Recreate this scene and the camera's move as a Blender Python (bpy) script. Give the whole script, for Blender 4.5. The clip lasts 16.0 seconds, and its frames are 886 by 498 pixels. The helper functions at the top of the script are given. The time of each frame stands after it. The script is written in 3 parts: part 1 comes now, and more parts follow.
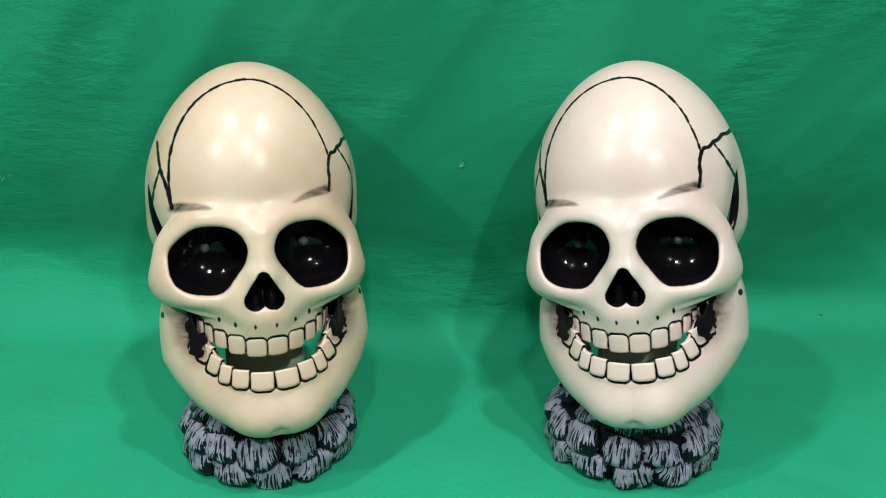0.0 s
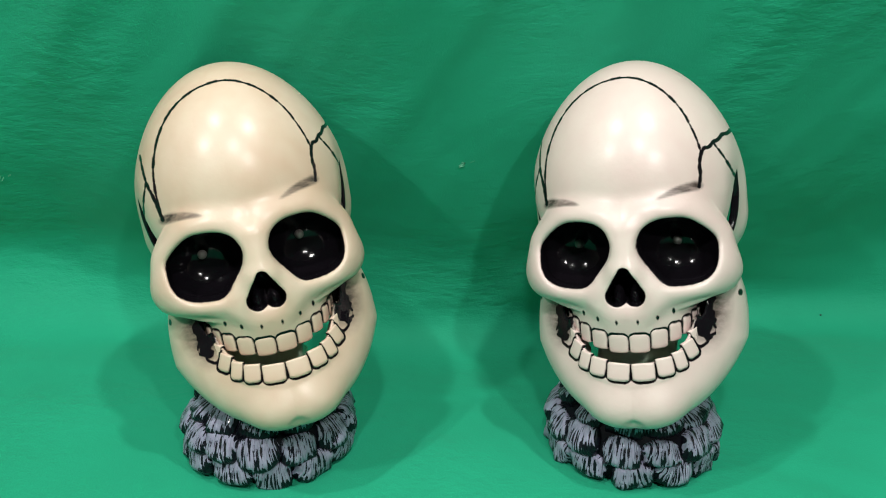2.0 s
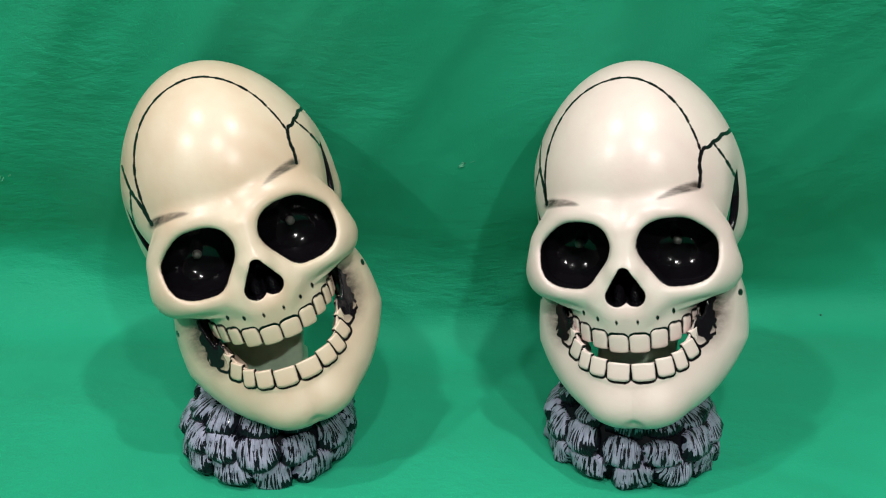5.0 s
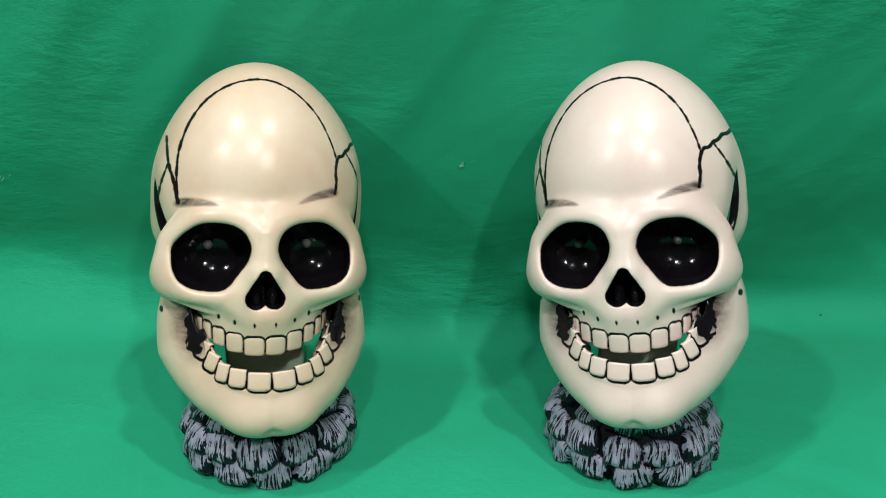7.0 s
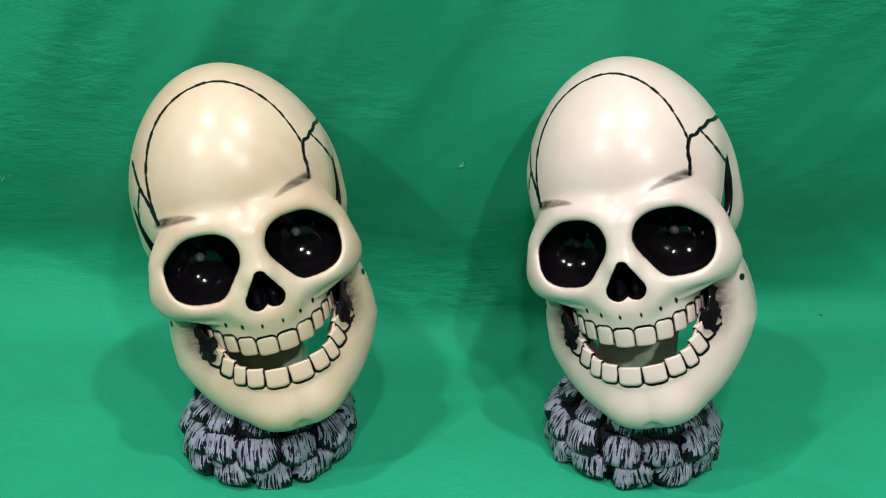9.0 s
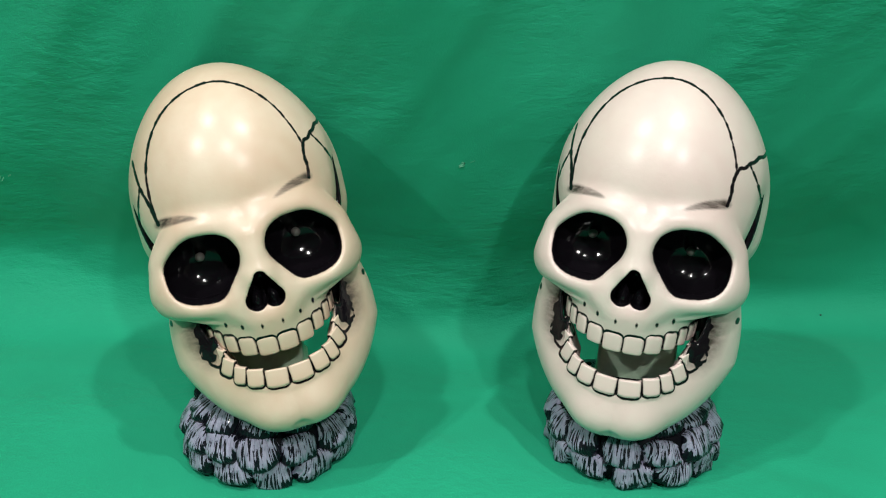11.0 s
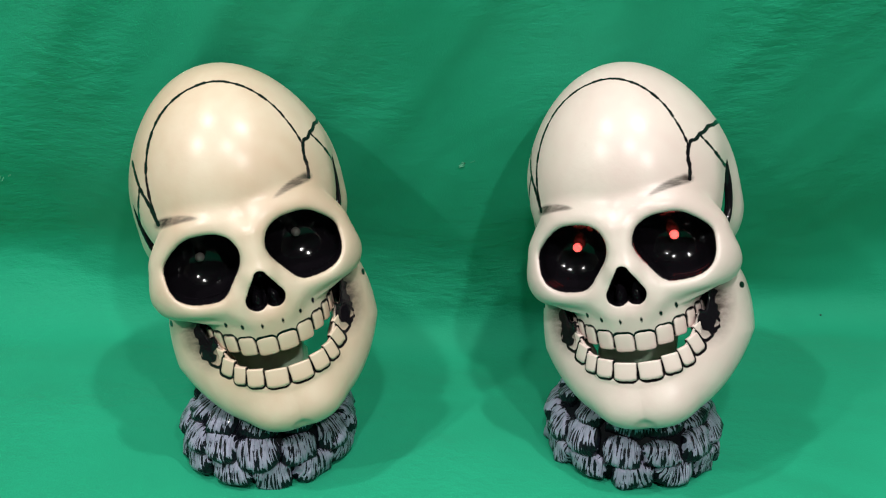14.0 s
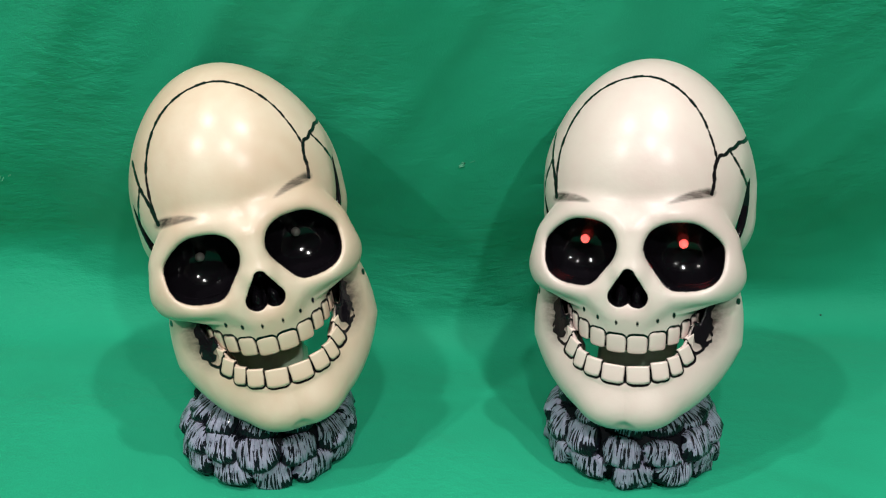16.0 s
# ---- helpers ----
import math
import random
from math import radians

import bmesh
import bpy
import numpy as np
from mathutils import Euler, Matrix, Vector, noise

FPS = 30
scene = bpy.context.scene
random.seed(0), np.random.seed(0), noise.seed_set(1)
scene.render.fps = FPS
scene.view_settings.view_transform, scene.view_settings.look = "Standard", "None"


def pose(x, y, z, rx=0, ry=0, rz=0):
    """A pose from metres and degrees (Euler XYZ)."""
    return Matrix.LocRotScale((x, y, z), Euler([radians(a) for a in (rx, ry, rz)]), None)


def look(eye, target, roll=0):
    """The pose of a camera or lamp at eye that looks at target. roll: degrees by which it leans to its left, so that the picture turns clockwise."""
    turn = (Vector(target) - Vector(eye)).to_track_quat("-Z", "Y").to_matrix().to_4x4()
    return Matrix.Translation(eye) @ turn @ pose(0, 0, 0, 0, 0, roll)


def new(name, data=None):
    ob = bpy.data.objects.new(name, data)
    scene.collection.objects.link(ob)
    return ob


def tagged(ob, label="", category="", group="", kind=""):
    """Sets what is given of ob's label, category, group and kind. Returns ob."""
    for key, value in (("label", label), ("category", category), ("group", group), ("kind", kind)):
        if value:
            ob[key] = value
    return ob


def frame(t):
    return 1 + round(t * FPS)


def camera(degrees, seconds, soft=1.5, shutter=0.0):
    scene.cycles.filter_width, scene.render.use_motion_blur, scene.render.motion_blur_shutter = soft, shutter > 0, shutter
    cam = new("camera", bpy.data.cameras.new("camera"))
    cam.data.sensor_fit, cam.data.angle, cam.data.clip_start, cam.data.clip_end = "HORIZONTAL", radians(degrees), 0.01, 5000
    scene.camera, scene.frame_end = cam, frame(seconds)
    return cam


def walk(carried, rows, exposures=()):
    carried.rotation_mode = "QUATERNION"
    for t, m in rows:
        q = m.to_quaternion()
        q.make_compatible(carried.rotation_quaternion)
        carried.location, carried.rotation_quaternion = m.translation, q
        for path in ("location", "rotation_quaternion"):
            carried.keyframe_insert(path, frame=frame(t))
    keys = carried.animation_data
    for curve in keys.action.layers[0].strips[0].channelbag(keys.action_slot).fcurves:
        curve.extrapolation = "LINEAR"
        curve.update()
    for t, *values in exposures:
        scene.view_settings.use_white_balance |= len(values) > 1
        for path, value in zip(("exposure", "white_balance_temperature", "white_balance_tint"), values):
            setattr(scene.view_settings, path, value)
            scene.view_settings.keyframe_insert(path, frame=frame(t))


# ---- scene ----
# ---- camera, which stands still on its stand ----
EYE = (0.0, -0.50, 0.32)
PITCH = 21.0
cam = camera(52.0, 16.0, soft=1.05)
STAND = pose(*EYE, 90 - PITCH, 0, 0)
walk(cam, [(0.0, STAND), (16.0, STAND)])

# ---- light: a room with four unseen lamps placed by their shadows, and one added fill ----
world = bpy.data.worlds.new("room_light")
scene.world = world
world.use_nodes = True
world.node_tree.nodes["Background"].inputs[0].default_value = (1.0, 0.96, 0.9, 1)
world.node_tree.nodes["Background"].inputs[1].default_value = 0.13


def bulb(x, y, z, watts, size, target=(0, 0.1, 0.1)):
    data = bpy.data.lights.new("unseen_lamp", "AREA")
    data.shape, data.size, data.energy, data.color = "DISK", size, watts, (1.0, 0.97, 0.93)
    lamp = new("unseen_lamp", data)
    lamp.matrix_world = look((x, y, z), target)
    return lamp


bulb(0.37, -1.10, 1.00, 5.8, 0.05)
bulb(-0.66, -0.65, 0.90, 3.7, 0.05)
bulb(-0.48, -0.38, 1.28, 5.2, 0.05)
bulb(0.26, -0.42, 1.28, 5.8, 0.05)
# added fill lamp: brightens the faces without shadows at their sides
bulb(-0.02, -0.95, 1.20, 5.8, 0.06)
scene.view_settings.exposure = 0.0


# ---- materials ----
def material(name):
    m = bpy.data.materials.new(name)
    m.use_nodes = True
    t = m.node_tree
    return m, t, t.nodes["Principled BSDF"]


def node(t, kind, values=(), **settings):
    n = t.nodes.new(kind)
    for key, v in settings.items():
        if key == "operation":
            n.operation = v
        elif key == "attribute_name":
            n.attribute_name = v
        elif key == "data_type":
            n.data_type = v
        elif key == "blend_type":
            n.blend_type = v
    for key, v in dict(values).items():
        if isinstance(v, bpy.types.NodeSocket):
            t.links.new(v, n.inputs[key])
        else:
            n.inputs[key].default_value = v
    return n


def noise_node(t, scale, detail=4, vec=None, rough=0.55):
    v = {"Scale": scale, "Detail": detail, "Roughness": rough}
    if vec is not None:
        v["Vector"] = vec
    return node(t, "ShaderNodeTexNoise", v)


def ranged(t, value, a, b, c=0.0, d=1.0):
    return node(t, "ShaderNodeMapRange", {0: value, 1: a, 2: b, 3: c, 4: d}).outputs[0]


def mixed(t, fac, a, b):
    n = node(t, "ShaderNodeMix", {0: fac, 6: a, 7: b}, data_type="RGBA")
    return n.outputs[2]


def bumped(t, bsdf, height, strength, distance):
    n = node(t, "ShaderNodeBump", {"Height": height, "Strength": strength, "Distance": distance})
    t.links.new(n.outputs[0], bsdf.inputs["Normal"])


def bone_paint(name, light, dark):
    """Cream paint with brushed black lines (ink); one field holds dry-brushed smudges and the hollow's painted shade.
    """
    m, t, b = material(name)
    co = node(t, "ShaderNodeTexCoord").outputs["Object"]
    big = noise_node(t, 22, 3, co)
    fine = noise_node(t, 420, 4, co)
    base = mixed(t, ranged(t, big.outputs[0], 0.35, 0.7), light, dark)
    base = mixed(t, ranged(t, fine.outputs[0], 0.62, 0.8, 0, 0.12), base, (0.45, 0.36, 0.24, 1))
    # brushed smudges, and shade of the skull's hollow put into the colour
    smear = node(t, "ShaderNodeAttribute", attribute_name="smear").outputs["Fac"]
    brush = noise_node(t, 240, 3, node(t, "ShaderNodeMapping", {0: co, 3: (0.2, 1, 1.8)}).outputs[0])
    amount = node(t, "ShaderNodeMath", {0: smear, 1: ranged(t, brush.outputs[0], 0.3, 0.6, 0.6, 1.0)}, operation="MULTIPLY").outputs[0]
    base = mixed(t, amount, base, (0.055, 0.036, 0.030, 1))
    ink = node(t, "ShaderNodeAttribute", attribute_name="ink").outputs["Fac"]
    wob = node(t, "ShaderNodeMath", {0: ink, 1: ranged(t, noise_node(t, 300, 2, co).outputs[0], 0.3, 0.7, -0.15, 0.15)}, operation="ADD").outputs[0]
    mask = ranged(t, wob, 0.25, -0.25)
    base = mixed(t, mask, base, (0.006, 0.005, 0.007, 1))
    t.links.new(base, b.inputs["Base Color"])
    t.links.new(ranged(t, mask, 0, 1, 0.50, 0.10), b.inputs["Roughness"])
    t.links.new(ranged(t, mask, 0, 1, 0.5, 0.28), b.inputs["Specular IOR Level"])
    t.links.new(ranged(t, mask, 0, 1, 0.6, 0.0), b.inputs["Coat Weight"])
    b.inputs["Coat Roughness"].default_value = 0.29
    b.inputs["Subsurface Weight"].default_value = 0.0
    bumped(t, b, noise_node(t, 45, 5, co).outputs[0], 0.28, 0.002)
    return m


def plain(name, color, rough, other=None, scale=120, bump=0.05, metal=0.0):
    m, t, b = material(name)
    co = node(t, "ShaderNodeTexCoord").outputs["Object"]
    n = noise_node(t, scale, 5, co)
    base = mixed(t, ranged(t, n.outputs[0], 0.35, 0.7), color, other or tuple(c * 0.8 for c in color[:3]) + (1,))
    t.links.new(base, b.inputs["Base Color"])
    b.inputs["Roughness"].default_value, b.inputs["Metallic"].default_value = rough, metal
    bumped(t, b, n.outputs[0], bump, 0.001)
    return m


def rock_paint():
    """Black rock with blue-grey paint dragged over it, leaving black streaks."""
    m, t, b = material("rock_paint")
    co = node(t, "ShaderNodeTexCoord").outputs["Object"]
    rnd = node(t, "ShaderNodeObjectInfo").outputs["Random"]
    shift = node(t, "ShaderNodeCombineXYZ", {0: node(t, "ShaderNodeMath", {0: rnd, 1: 3.0}, operation="MULTIPLY").outputs[0], 1: rnd, 2: 0.0}).outputs[0]
    moved = node(t, "ShaderNodeVectorMath", {0: co, 1: shift}, operation="ADD").outputs[0]
    sep = node(t, "ShaderNodeSeparateXYZ", {0: co})
    fan = node(t, "ShaderNodeMath", {0: sep.outputs[0], 1: ranged(t, sep.outputs[2], -1, 1, 0.85, 1.3)}, operation="MULTIPLY").outputs[0]
    drag = node(t, "ShaderNodeCombineXYZ", {0: fan, 1: rnd, 2: sep.outputs[2]}).outputs[0]
    drag = node(t, "ShaderNodeVectorMath", {0: drag, 1: shift}, operation="ADD").outputs[0]
    streak = noise_node(t, 1.0, 2.0, node(t, "ShaderNodeMapping", {0: drag, 3: (10.5, 1.0, 0.9)}).outputs[0], 0.45)
    patch = noise_node(t, 1.7, 3, moved)
    level = node(t, "ShaderNodeMath", {0: streak.outputs[0], 1: ranged(t, patch.outputs[0], 0.3, 0.7, -0.07, 0.10)}, operation="ADD").outputs[0]
    level = node(t, "ShaderNodeMath", {0: level, 1: ranged(t, sep.outputs[2], -0.9, 0.75, 0.02, 0.09)}, operation="ADD").outputs[0]
    level = node(t, "ShaderNodeMath", {0: level, 1: ranged(t, sep.outputs[1], -0.1, 0.25, -0.25, 0.03)}, operation="ADD").outputs[0]
    rim = node(t, "ShaderNodeVectorMath", {0: node(t, "ShaderNodeVectorMath", {0: co, 1: (1.0, 0.0, 1.0)}, operation="MULTIPLY").outputs[0]}, operation="LENGTH").outputs["Value"]
    level = node(t, "ShaderNodeMath", {0: level, 1: ranged(t, rim, 0.86, 1.12, 0.0, -0.25)}, operation="ADD").outputs[0]
    grey = ranged(t, level, 0.550, 0.565)
    tone = mixed(t, patch.outputs[0], (0.24, 0.24, 0.35, 1), (0.46, 0.46, 0.62, 1))
    base = mixed(t, grey, (0.006, 0.006, 0.012, 1), tone)
    t.links.new(base, b.inputs["Base Color"])
    b.inputs["Roughness"].default_value = 0.3
    b.inputs["Specular IOR Level"].default_value = 0.22
    b.inputs["Coat Weight"].default_value = 0.12
    bumped(t, b, level, 0.8, 0.004)
    return m


def cloth():
    m, t, b = material("green_cloth")
    co = node(t, "ShaderNodeTexCoord").outputs["Object"]
    big = noise_node(t, 5, 4, co)
    weave = noise_node(t, 900, 2, co)
    base = mixed(t, ranged(t, big.outputs[0], 0.3, 0.7), (0.009, 0.306, 0.170, 1), (0.012, 0.352, 0.200, 1))
    base = mixed(t, ranged(t, weave.outputs[0], 0.5, 0.7, 0, 0.15), base, (0.018, 0.38, 0.22, 1))
    t.links.new(base, b.inputs["Base Color"])
    b.inputs["Roughness"].default_value = 0.75
    b.inputs["Sheen Weight"].default_value = 0.06
    b.inputs["Specular IOR Level"].default_value = 0.25
    crease = noise_node(t, 6, 2.5, node(t, "ShaderNodeMapping", {0: node(t, "ShaderNodeMapping", {0: co, 2: (0, 0.65, 0.3)}).outputs[0], 3: (0.5, 1.2, 1.6)}).outputs[0])
    crinkle = noise_node(t, 1.0, 4, node(t, "ShaderNodeMapping", {0: co, 2: (0, 0.12, 0), 3: (45, 70, 115)}).outputs[0], 0.6)
    patchy = noise_node(t, 9, 3, co)
    worn = node(t, "ShaderNodeMath", {0: crinkle.outputs[0], 1: ranged(t, patchy.outputs[0], 0.38, 0.62, 0.02, 0.22)}, operation="MULTIPLY").outputs[0]
    both = node(t, "ShaderNodeMath", {0: crease.outputs[0], 1: worn}, operation="ADD").outputs[0]
    both = node(t, "ShaderNodeMath", {0: both, 1: ranged(t, weave.outputs[0], 0, 1, 0, 0.02)}, operation="ADD").outputs[0]
    bumped(t, b, both, 0.65, 0.012)
    return m


def glow(name, color, strength):
    m, t, b = material(name)
    b.inputs["Base Color"].default_value = color
    b.inputs["Emission Color"].default_value = color
    b.inputs["Emission Strength"].default_value = strength
    return m


def clear():
    m, t, b = material("clear_led_plastic")
    b.inputs["Base Color"].default_value = (0.30, 0.28, 0.26, 1)
    b.inputs["Roughness"].default_value = 0.3
    b.inputs["Transmission Weight"].default_value = 0.35
    b.inputs["IOR"].default_value = 1.4
    return m


BONE_WARM = bone_paint("warm_cream_paint", (0.70, 0.555, 0.445, 1), (0.60, 0.41, 0.30, 1))
BONE_PALE = bone_paint("pale_cream_paint", (0.73, 0.60, 0.56, 1), (0.67, 0.50, 0.475, 1))
BLACK = plain("black_plastic", (0.008, 0.008, 0.009, 1), 0.25)
ROCK = rock_paint()
GROUT = plain("black_rock_paint", (0.005, 0.005, 0.009, 1), 0.6, scale=200, bump=0.3)
GROUT.node_tree.nodes["Principled BSDF"].inputs["Specular IOR Level"].default_value = 0.12
GREY = plain("grey_green_plastic", (0.55, 0.75, 0.55, 1), 0.35)
CLOTH = cloth()
GLOW_ORANGE = glow("glowing_orange_red_led", (1.0, 0.13, 0.07, 1), 34.0)
GLOW_RED = glow("glowing_red_led", (1.0, 0.09, 0.08, 1), 13.0)
CLEAR = clear()
WALL = plain("wall_paint", (0.42, 0.38, 0.33, 1), 0.8, scale=6)
LINT_PALE = plain("pale_lint", (0.12, 0.45, 0.28, 1), 0.9)
LINT_DARK = plain("dark_lint", (0.02, 0.05, 0.03, 1), 0.9)


# ---- building helpers ----
def part(name, bm, mat, parent=None, label="", smooth=True):
    """Links a bmesh (or a finished mesh) as one mesh object under parent."""
    if isinstance(bm, bpy.types.Mesh):
        me = bm
    else:
        me = bpy.data.meshes.new(name)
        bm.to_mesh(me)
        bm.free()
    if smooth:
        me.polygons.foreach_set("use_smooth", [True] * len(me.polygons))
    if not me.materials:
        me.materials.append(mat)
    ob = new(name, me)
    ob.material_slots[0].link = "OBJECT"
    ob.material_slots[0].material = mat
    if parent:
        ob.parent = parent
    if label:
        tagged(ob, label)
    return ob


def rounded_box(sx, sy, sz, r, seg=3):
    bm = bmesh.new()
    bmesh.ops.create_cube(bm, size=1, matrix=Matrix.Diagonal((sx, sy, sz, 1)))
    bmesh.ops.bevel(bm, geom=bm.edges[:], offset=r, segments=seg, profile=0.5, affect="EDGES")
    return bm


def net(f, low, high, h):
    """The surface f = 0 as a quad net; f takes arrays in millimetres. Returns points and quads."""
    ax = [np.arange(a, b + h, h, dtype=np.float32) for a, b in zip(low, high)]
    d = f(ax[0][:, None, None], ax[1][None, :, None], ax[2][None, None, :]).astype(np.float32)
    s = d < 0
    nx, ny, nz = d.shape
    count = np.zeros((nx - 1, ny - 1, nz - 1), np.int8)
    for i in (0, 1):
        for j in (0, 1):
            for k in (0, 1):
                count += s[i:nx - 1 + i, j:ny - 1 + j, k:nz - 1 + k]
    cells = np.argwhere((count > 0) & (count < 8))
    index = -np.ones(count.shape, np.int64)
    index[tuple(cells.T)] = np.arange(len(cells))
    total, hits = np.zeros((len(cells), 3)), np.zeros(len(cells))
    corners = [(i, j, k) for i in (0, 1) for j in (0, 1) for k in (0, 1)]
    for a in corners:
        for axis in range(3):
            if a[axis]:
                continue
            b = list(a)
            b[axis] = 1
            da = d[tuple((cells + a).T)].astype(float)
            db = d[tuple((cells + b).T)].astype(float)
            cross = (da < 0) != (db < 0)
            u = np.where(cross, da / np.where(cross, da - db, 1), 0)
            p = np.repeat(np.array([a], float), len(cells), 0)
            p[:, axis] += u
            total += p * cross[:, None]
            hits += cross
    points = (cells + total / hits[:, None]) * h + np.array([a[0] for a in ax])
    quads = []
    for axis in range(3):
        lo = [slice(1, -1)] * 3
        lo[axis] = slice(0, -1)
        hi = list(lo)
        hi[axis] = slice(1, None)
        sa, sb = s[tuple(lo)], s[tuple(hi)]
        e = np.argwhere(sa != sb)
        flip = sa[tuple(e.T)]
        off = [0 if q == axis else 1 for q in range(3)]
        e = e + off
        p, q = (axis + 1) % 3, (axis + 2) % 3
        ring = []
        for dp, dq in ((-1, -1), (0, -1), (0, 0), (-1, 0)):
            c = e.copy()
            c[:, p] += dp
            c[:, q] += dq
            ring.append(index[tuple(c.T)])
        ring = np.stack(ring, 1)
        ring[~flip] = ring[~flip][:, ::-1]
        quads.append(ring)
    quads = np.concatenate(quads)
    for step in (0.5, -0.52, 0.5, -0.52):
        total, hits = np.zeros_like(points), np.zeros(len(points))
        for a, b in ((0, 1), (1, 2), (2, 3), (3, 0)):
            for p, q in ((quads[:, a], quads[:, b]), (quads[:, b], quads[:, a])):
                for axis in range(3):
                    total[:, axis] += np.bincount(p, points[q, axis], len(points))
                hits += np.bincount(p, minlength=len(points))
        points = points + step * (total / np.maximum(hits, 1)[:, None] - points)
    return points, quads


def net_mesh(name, points, quads, fields):
    me = bpy.data.meshes.new(name)
    me.vertices.add(len(points))
    me.vertices.foreach_set("co", (points * 0.001).astype(np.float32).ravel())
    me.loops.add(quads.size)
    me.loops.foreach_set("vertex_index", quads.astype(np.int32).ravel())
    me.polygons.add(len(quads))
    me.polygons.foreach_set("loop_start", np.arange(0, quads.size, 4, dtype=np.int32))
    me.update(calc_edges=True)
    for key, values in fields.items():
        me.attributes.new(key, "FLOAT", "POINT").data.foreach_set("value", values.astype(np.float32))
    me.validate()
    return me


def egg(x, y, z, c, r):
    a, b, e = (x - c[0]) / r[0], (y - c[1]) / r[1], (z - c[2]) / r[2]
    k0 = np.sqrt(a * a + b * b + e * e) + 1e-6
    k1 = np.sqrt((a / r[0]) ** 2 + (b / r[1]) ** 2 + (e / r[2]) ** 2) + 1e-6
    return k0 * (k0 - 1) / k1


def block(x, y, z, c, r, n):
    a, b, e = np.abs(x - c[0]) / r[0], np.abs(y - c[1]) / r[1], (z - c[2]) / r[2]
    k0 = np.sqrt((a ** n + b ** n) ** (2 / n) + e * e) + 1e-6
    k1 = np.sqrt((a / r[0]) ** 2 + (b / r[1]) ** 2 + (e / r[2]) ** 2) + 1e-6
    return k0 * (k0 - 1) / k1


def rod(x, y, z, a, b, ra, rb):
    d = [q - p for p, q in zip(a, b)]
    u = ((x - a[0]) * d[0] + (y - a[1]) * d[1] + (z - a[2]) * d[2]) / sum(q * q for q in d)
    u = np.clip(u, 0, 1)
    return np.sqrt((x - a[0] - u * d[0]) ** 2 + (y - a[1] - u * d[1]) ** 2 + (z - a[2] - u * d[2]) ** 2) - (ra + u * (rb - ra))


def merge(a, b, k):
    h = np.clip(0.5 + 0.5 * (b - a) / k, 0, 1)
    return b + (a - b) * h - k * h * (1 - h)


def carve(a, b, k):
    return -merge(-a, b, k)


# ---- the skull forms, in millimetres: x across the face, -y to its front, z up, the eyes' line at z = 0 ----
def socket_2d(x, z):
    """Outline of the eye openings: broad, rounded, cut away towards the nose."""
    a = np.abs(x) - 27.6
    u, w = a / 20.3, (z + 4.8) / 17.9
    d = ((np.abs(u) ** 2.7 + np.abs(w) ** 2.7) ** (1 / 2.7) - 1) * 20
    cut = (-a * 0.80 - (z + 5.5) * 0.60) - 15.6
    cut2 = (a * 0.62 + (z + 5.5) * 0.78) - 18.4
    return merge(merge(d, cut, -4), cut2, -4)


def nose_2d(x, z):
    """Outline of the nose opening: an upside-down heart."""
    a = np.abs(x)
    u = np.clip((a * 4.8 - (z + 15.0) * 12.2) / (4.8 ** 2 + 12.2 ** 2), 0, 1)
    d = np.hypot(a - 4.8 * u, z + 15.0 + 12.2 * u) - (3.2 + 2.3 * u)
    return np.maximum(d, -(a * 0.8 + (z + 30.0) * 0.6))


def front(x, z):
    return -50 + np.abs(x) ** 2.2 / 330 + np.maximum(z - 10, 0) ** 2 / 260


def slot_2d(y, z):
    """Lens-shaped opening in each temple."""
    u = (z - 11) / 25
    return (np.abs(y + 4 - 0.16 * (z - 11)) - 9.6 * (1 - u * u)) * 0.8


def socket_bowl(x, y, z, grow=0.0):
    return np.maximum(socket_2d(x, z) - grow, egg(np.abs(x), y, z, (29.0, -41, -5.5), (26.5 + grow, 27 + grow, 25 + grow)))


def cranium_form(x, y, z):
    taper = 1 + 0.0020 * np.maximum(z - 25, 0)
    d = egg(x * taper, y, z, (1.7, 15.5, 35.6), (63.4, 66.5, 70))
    d = merge(d, egg(x, y, z, (1.5, 28, 12), (63, 38, 42)), 6)
    d = merge(d, egg(x, y, z, (0, -17, -36), (36, 34, 34)), 16)
    ax = np.abs(x)
    d = merge(d, egg(ax, y, z, (45, -10, -16), (15, 26, 16)), 8)
    s = socket_2d(x, z)
    rim = np.sqrt((s - 3.8) ** 2 + (y - front(x, z) - 3) ** 2) - 4.7
    d = merge(d, rim, 13)
    d = merge(d, egg(x, y, z, (0, -40, 8), (17, 12, 17)), 8)
    d = merge(d, rod(x, y, z, (0, -48, 6), (0, -54, -15), 7, 5), 8)
    d = merge(d, rod(ax, y, z, (4, -51, -14), (12.5, -46, -32), 3.5, 4), 8)
    d = merge(d, rod(ax, y, z, (0, -46, -37), (9, -45, -37.5), 3.2, 3.2), 7)
    d = carve(d, egg(ax, y, z, (66, -10, 18), (8, 22, 30)), 8)
    cup = np.maximum(egg(ax, y, z, (29.0, -41, -5.5), (31, 31, 29.5)), front(x, z) + 5 - y)
    d = merge(d, cup, 3)
    d = carve(d, socket_bowl(x, y, z), 3.2)
    n = nose_2d(x, z)
    d = carve(d, np.maximum(n, (y + 38 + np.clip(n, -6, 0) * 1.5)), 1.2)
    rough = 0.5 * np.sin(x * 2.3 + z) * np.sin(z * 1.7 + y)
    lobe = np.maximum(egg(ax, y, z, (4.6, -40, -28), (3.2, 7, 7)) + rough, n + 0.3)
    return merge(d, lobe, 0.8)


